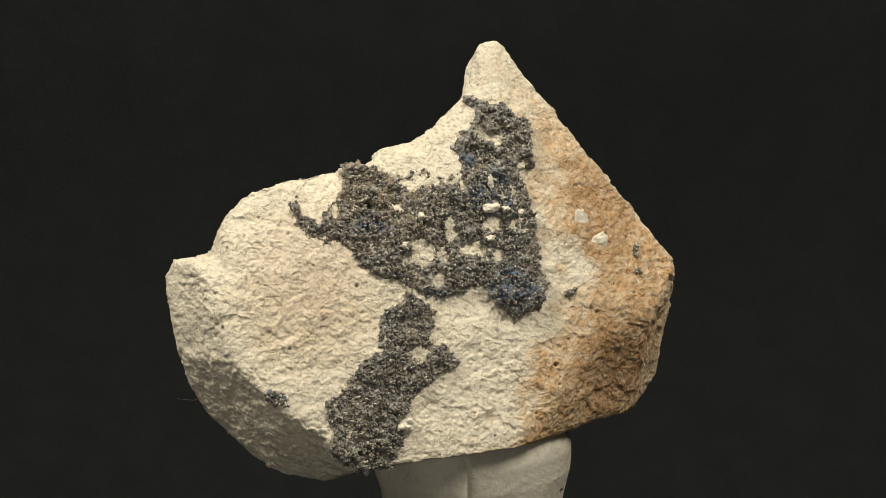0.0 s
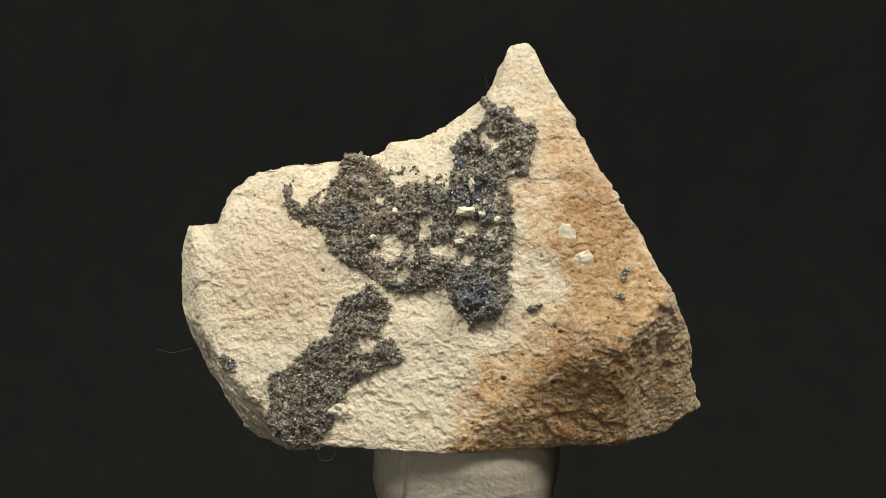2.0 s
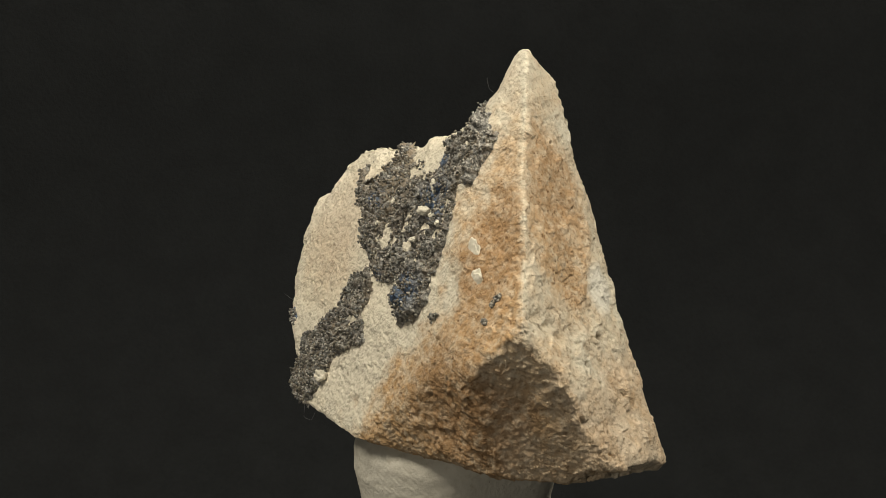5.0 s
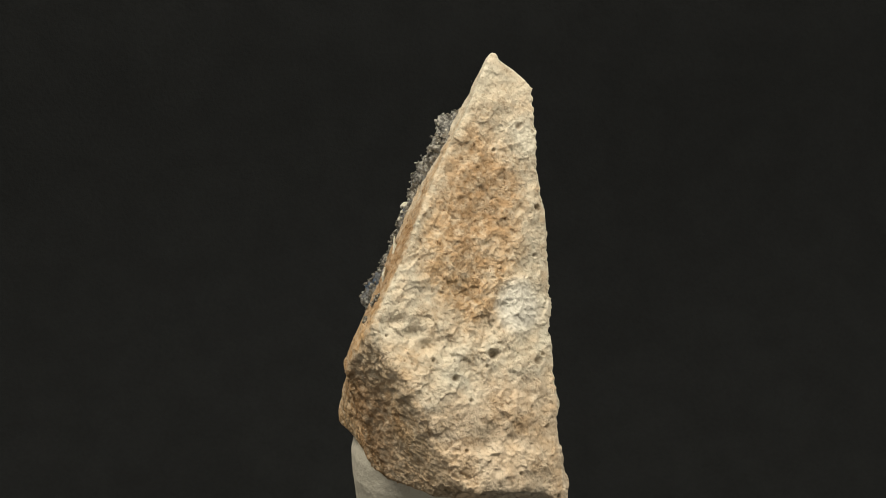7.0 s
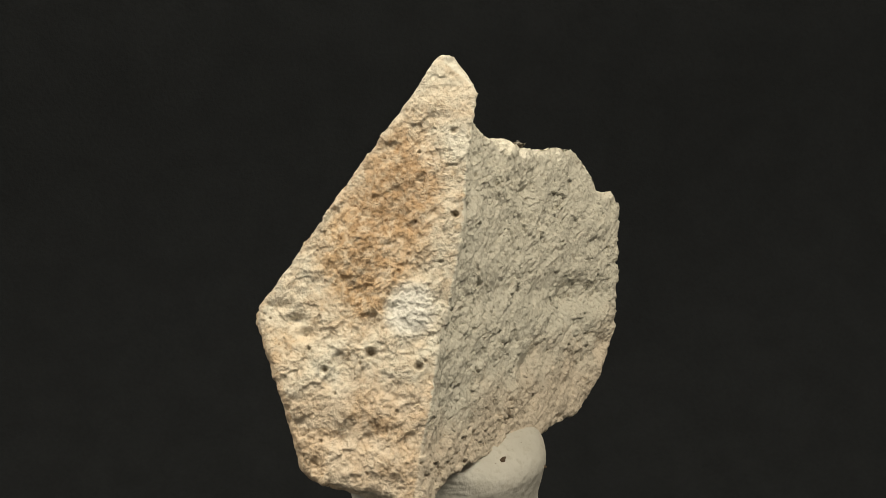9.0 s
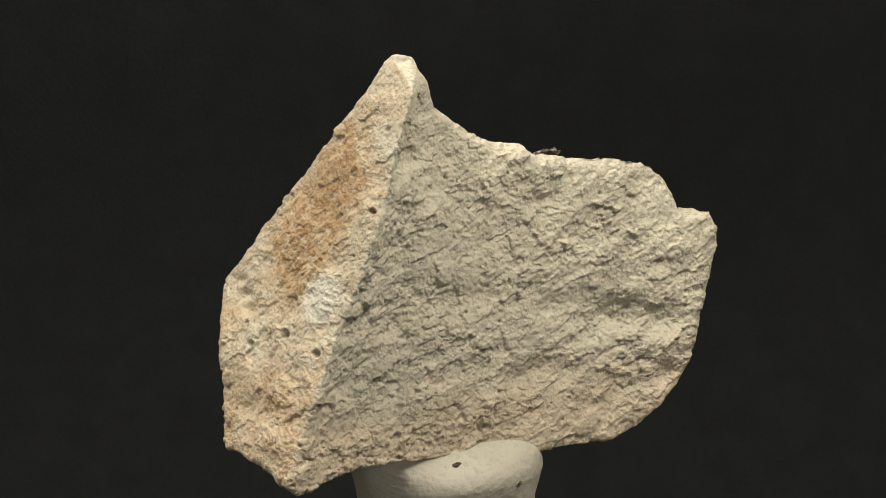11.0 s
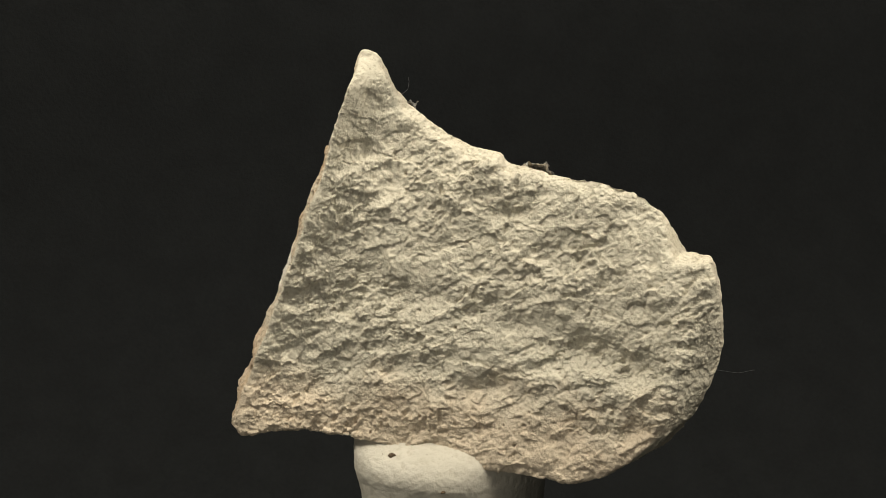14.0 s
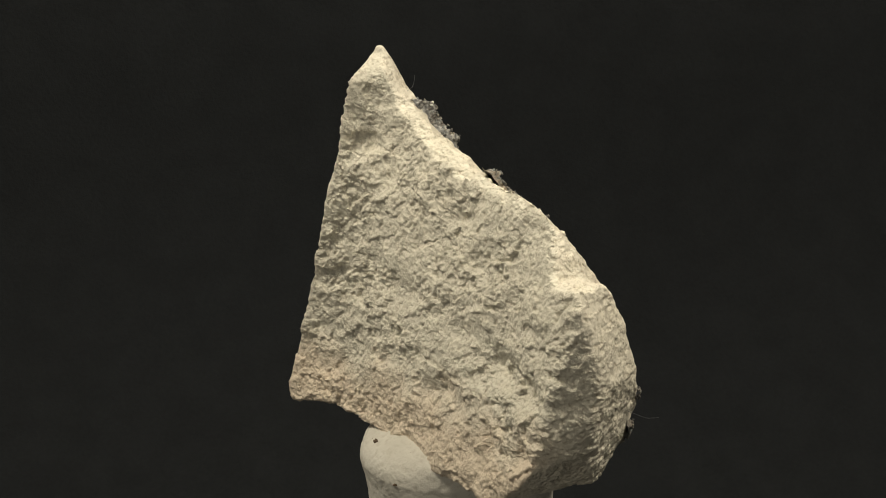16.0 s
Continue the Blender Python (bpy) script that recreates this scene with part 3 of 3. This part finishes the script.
    box = np.array([(a, b, c) for a in (-1, 1) for b in (-1, 1) for c in (-1, 1)], float)
    sides = np.array([(0, 1, 3, 2), (4, 6, 7, 5), (0, 4, 5, 1), (2, 3, 7, 6), (0, 2, 6, 4), (1, 5, 7, 3)])
    pts, fcs = [], []
    for k, seed in enumerate(seeds):
        turn = Euler(rng.uniform(0, 6.28, 3)).to_matrix()
        size = np.array((rng.uniform(0.12, 0.27), rng.uniform(0.09, 0.18), rng.uniform(0.07, 0.14)))
        shape = box * size * (1 - 0.45 * (box[:, :1] > 0))
        pts.append(shape @ np.array(turn).T + p[seed] + OUT * rng.uniform(0.0, 0.25))
        fcs.append(sides + 8 * k)
    me = mesh_of("grains", np.concatenate(pts), np.concatenate(fcs), GRAINS, True)
    part("crystal_fuzz", me, sheet, "fine glittering dark splinters", kind="stuff")
    return sheet


def pebble(parent, name, x, z, size, lift, salt, label, material=WHITE):
    """A small angular lump stuck on the front face."""
    bm = bmesh.new()
    bmesh.ops.create_icosphere(bm, subdivisions=4, radius=1)
    p = np.array([vert.co for vert in bm.verts])
    r = 0.95 + 0.75 * fbm(p + salt * 3.1, 0.9, 4, 0.6, salt)
    for vert, k, q in zip(bm.verts, r, p):
        vert.co = [0.001 * (q[a] * size[a] * k) for a in range(3)]
    place = np.array((x, front_y(x, z), z)) + OUT * (lift - 0.25 * (lift > 0.5))
    bmesh.ops.translate(bm, verts=bm.verts, vec=place * MM)
    me = bpy.data.meshes.new(name)
    bm.to_mesh(me)
    bm.free()
    me.materials.append(material)
    me.polygons.foreach_set("use_smooth", np.full(len(me.polygons), True))
    return part(name, me, parent, label)


def fibre(parent, points, radius=0.026):
    """A fine hair along a few points."""
    pts = np.array(points, float)
    k = np.linspace(0, len(pts) - 1, 24)
    base = np.stack([np.interp(k, np.arange(len(pts)), pts[:, a]) for a in range(3)], 1)
    for _ in range(3):
        base[1:-1] = 0.25 * base[:-2] + 0.5 * base[1:-1] + 0.25 * base[2:]
    ring = [(math.cos(a), math.sin(a)) for a in (0, 2.1, 4.2)]
    p, f = [], []
    for i, c in enumerate(base):
        t = base[min(i + 1, 23)] - base[max(i - 1, 0)]
        t /= np.linalg.norm(t) + 1e-9
        u = np.cross(t, (0.3, 0.5, 0.8))
        u /= np.linalg.norm(u)
        w = np.cross(t, u)
        p += [c + radius * (a * u + b * w) for a, b in ring]
    for i in range(23):
        for j in range(3):
            f.append((3 * i + j, 3 * i + (j + 1) % 3, 3 * i + 3 + (j + 1) % 3, 3 * i + 3 + j))
    return part("fibre", mesh_of("fibre", np.array(p), np.array(f), FIBRE), parent, "fine dark hair caught on the rock")


def specimen():
    base = new("mineral_specimen")
    tagged(base, "cream limestone chunk with dark native-metal crust, propped on white putty", "mineral specimen")
    base.location = (0, 0, TOP * MM)
    rock_body(base)
    crust(base, UPPER_PATCH, "dark grey dendritic metal crust with blue tarnish",
          lambda x, z: 0.85 + 0.8 * np.clip((z + 16) / 8, 0, 1) * np.clip((x + 2) / 3, 0, 1) * np.clip((-2 - z) / 4, 0, 1) + 0.8 * np.clip((-23 - z) / 4, 0, 1) * np.clip(x + 0.5, 0, 1),
          ((-9.3, -14.9, 0.8), (-7.2, -20.8, 1.35), (-4.6, -21.6, 0.9), (2.4, -21.5, 0.75), (-12.5, -15.0, 0.3)), 100, 3300)
    crust(base, LOWER_PATCH, "charcoal grey matted metal crust", lambda x, z: 0.6 + 0 * x,
          ((-10.0, -32.2, 1.2), (-12.0, -34.6, 0.6), (-11.2, -31.8, 0.7)), 200, 1500)
    for k, (x, z, rx, rz, a) in enumerate(((-28.2, -35.3, 1.4, 0.7, -0.8), (22.2, -23.3, 0.35, 1.0, -0.2), (21.8, -25.7, 0.4, 0.6, 0.3),
                                           (11.2, -27.1, 0.9, 0.5, 0.3))):
        crust(base, spot(x, z, rx, rz, a), "small isolated speck of dark metal", lambda x, z: 0.25 + 0 * x, (), 300 + 40 * k, 60)
    for k, (x, z, size, lift) in enumerate(((-9.4, -19.8, (0.5, 0.4, 0.45), 1.0), (2.4, -16.3, (1.2, 0.6, 0.6), 1.2), (1.7, -19.9, (0.6, 0.5, 0.35), 1.1),
                                            (-6.6, -16.6, (0.4, 0.4, 0.5), 1.0), (15.2, -18.9, (1.2, 0.35, 1.5), -0.15),
                                            (17.2, -21.5, (1.1, 0.3, 1.0), -0.2), (-13.2, -40.1, (1.0, 0.8, 0.85), 0.7), (3.2, -13.4, (0.35, 0.4, 0.9), 1.3),
                                            (4.6, -16.6, (0.5, 0.4, 0.4), 1.1), (6.4, -17.2, (0.4, 0.3, 0.4), 1.0))):
        pebble(base, "white_crystal", x, z, size, lift, k + 1, "small milky white crystal")
    fibre(base, ((5.2, 3.5, -1.9), (4.4, 3.0, -1.3), (4.3, 2.8, -0.4), (4.5, 2.6, 0.2)))
    fibre(base, ((-16.0, -14.0, -44.6), (-15.5, -14.5, -46.0), (-14.2, -14.0, -46.2), (-13.6, -13.8, -45.0)))
    fibre(base, ((-34.5, -3.0, -35.0), (-37.0, -4.0, -35.4), (-39.0, -4.2, -34.8)))
    return base


# ---------------------------------------------------------------- the putty


def putty():
    step = 0.5
    lo, hi = np.array((-17.0, -17.0, -102.0)), np.array((17.0, 17.0, -38.0))
    x, y, z = np.meshgrid(*(np.arange(a, b, step, dtype=np.float32) for a, b in zip(lo, hi)), indexing="ij")
    wide = np.interp(z, [-102, -96, -80, -62, -55, -51, -48, -44], [1.28, 1.2, 1.02, 0.90, 0.93, 1.0, 1.0, 0.95]).astype(np.float32)
    v = 11.6 * ((np.abs((x - 1.5) / (12.2 * wide)) ** 2.55 + np.abs((y + 0.9) / (12.8 * wide)) ** 2.55) ** (1 / 2.55) - 1)
    v = smax(v, z + 45.0 + 0.25 * np.maximum(y - 2, 0) + 0.25 * np.maximum(y - 8, 0), 2.8)
    v += 0.5 * np.exp(-((x + 5.0) / 0.3) ** 2) * np.exp(-((z + 50) / 3.0) ** 2) * (y < 0)      # a crease
    v = smax(v, -100.0 - z, 0.6)
    v = finer(v.astype(np.float32))
    p, q = skin(v, lo, step / 2)
    n = normals_of(p, q)
    d = 0.7 * fbm(p, 11, 2, 0.5, 90) + 0.12 * fbm(p, 2.5, 3, 0.5, 93)
    turn = p @ np.array([[1, 0, 0.5], [0, 1, 0.4], [0.2, 0.4, 1]])
    d += np.where(p[:, 1] < 0, 0.02, 0.05) * np.sin(turn[:, 2] * 8 + 2.5 * fbm(p, 5, 2, 0.5, 96)) * np.clip(0.4 + fbm(p, 5, 1, 0.5, 97) * 2.5, 0, 1)
    d += 0.05 * fbm(p, 0.7, 3, 0.6, 99)
    d *= np.clip((p[:, 2] + 100) / 3, 0, 1)
    me = mesh_of("putty_stand", p + n * d[:, None], q, PUTTY)
    ob = new("putty_stand", me)
    ob.location = (0, 0, TOP * MM)
    at, out = p + n * d[:, None], n
    for k, goal in enumerate(((4.3, 9.6, -47.9), (-4.0, 12.0, -51.0), (9.0, -10.5, -53.0))):
        i = int(np.argmin(np.linalg.norm(at - np.array(goal), axis=1)))
        bm = bmesh.new()
        bmesh.ops.create_icosphere(bm, subdivisions=3, radius=1)
        for vert in bm.verts:
            c = np.array(vert.co)[None]
            vert.co = Vector(c[0] * ((0.55, 0.3, 0.25)[k], 0.25, (0.32, 0.2, 0.2)[k]) * (1 + 0.9 * fbm(c + 5 * k, 0.8, 3, 0.6, 130 + k)[0]) + at[i]) * MM
        crumb = bpy.data.meshes.new("crumb")
        bm.to_mesh(crumb)
        bm.free()
        crumb.materials.append(CRUMB)
        part("crumb", crumb, ob, "dark brown speck of rock dust in the putty")
    return tagged(ob, "off-white kneaded putty blob holding up the rock", "putty")


SPECIMEN = specimen()
STAND = putty()


def motions():
    rows = [(float(t), pose(0, 0, TOP * MM, 0, 0, a)) for t, a in enumerate(TURN)]
    walk(SPECIMEN, rows)
    walk(STAND, rows)


motions()
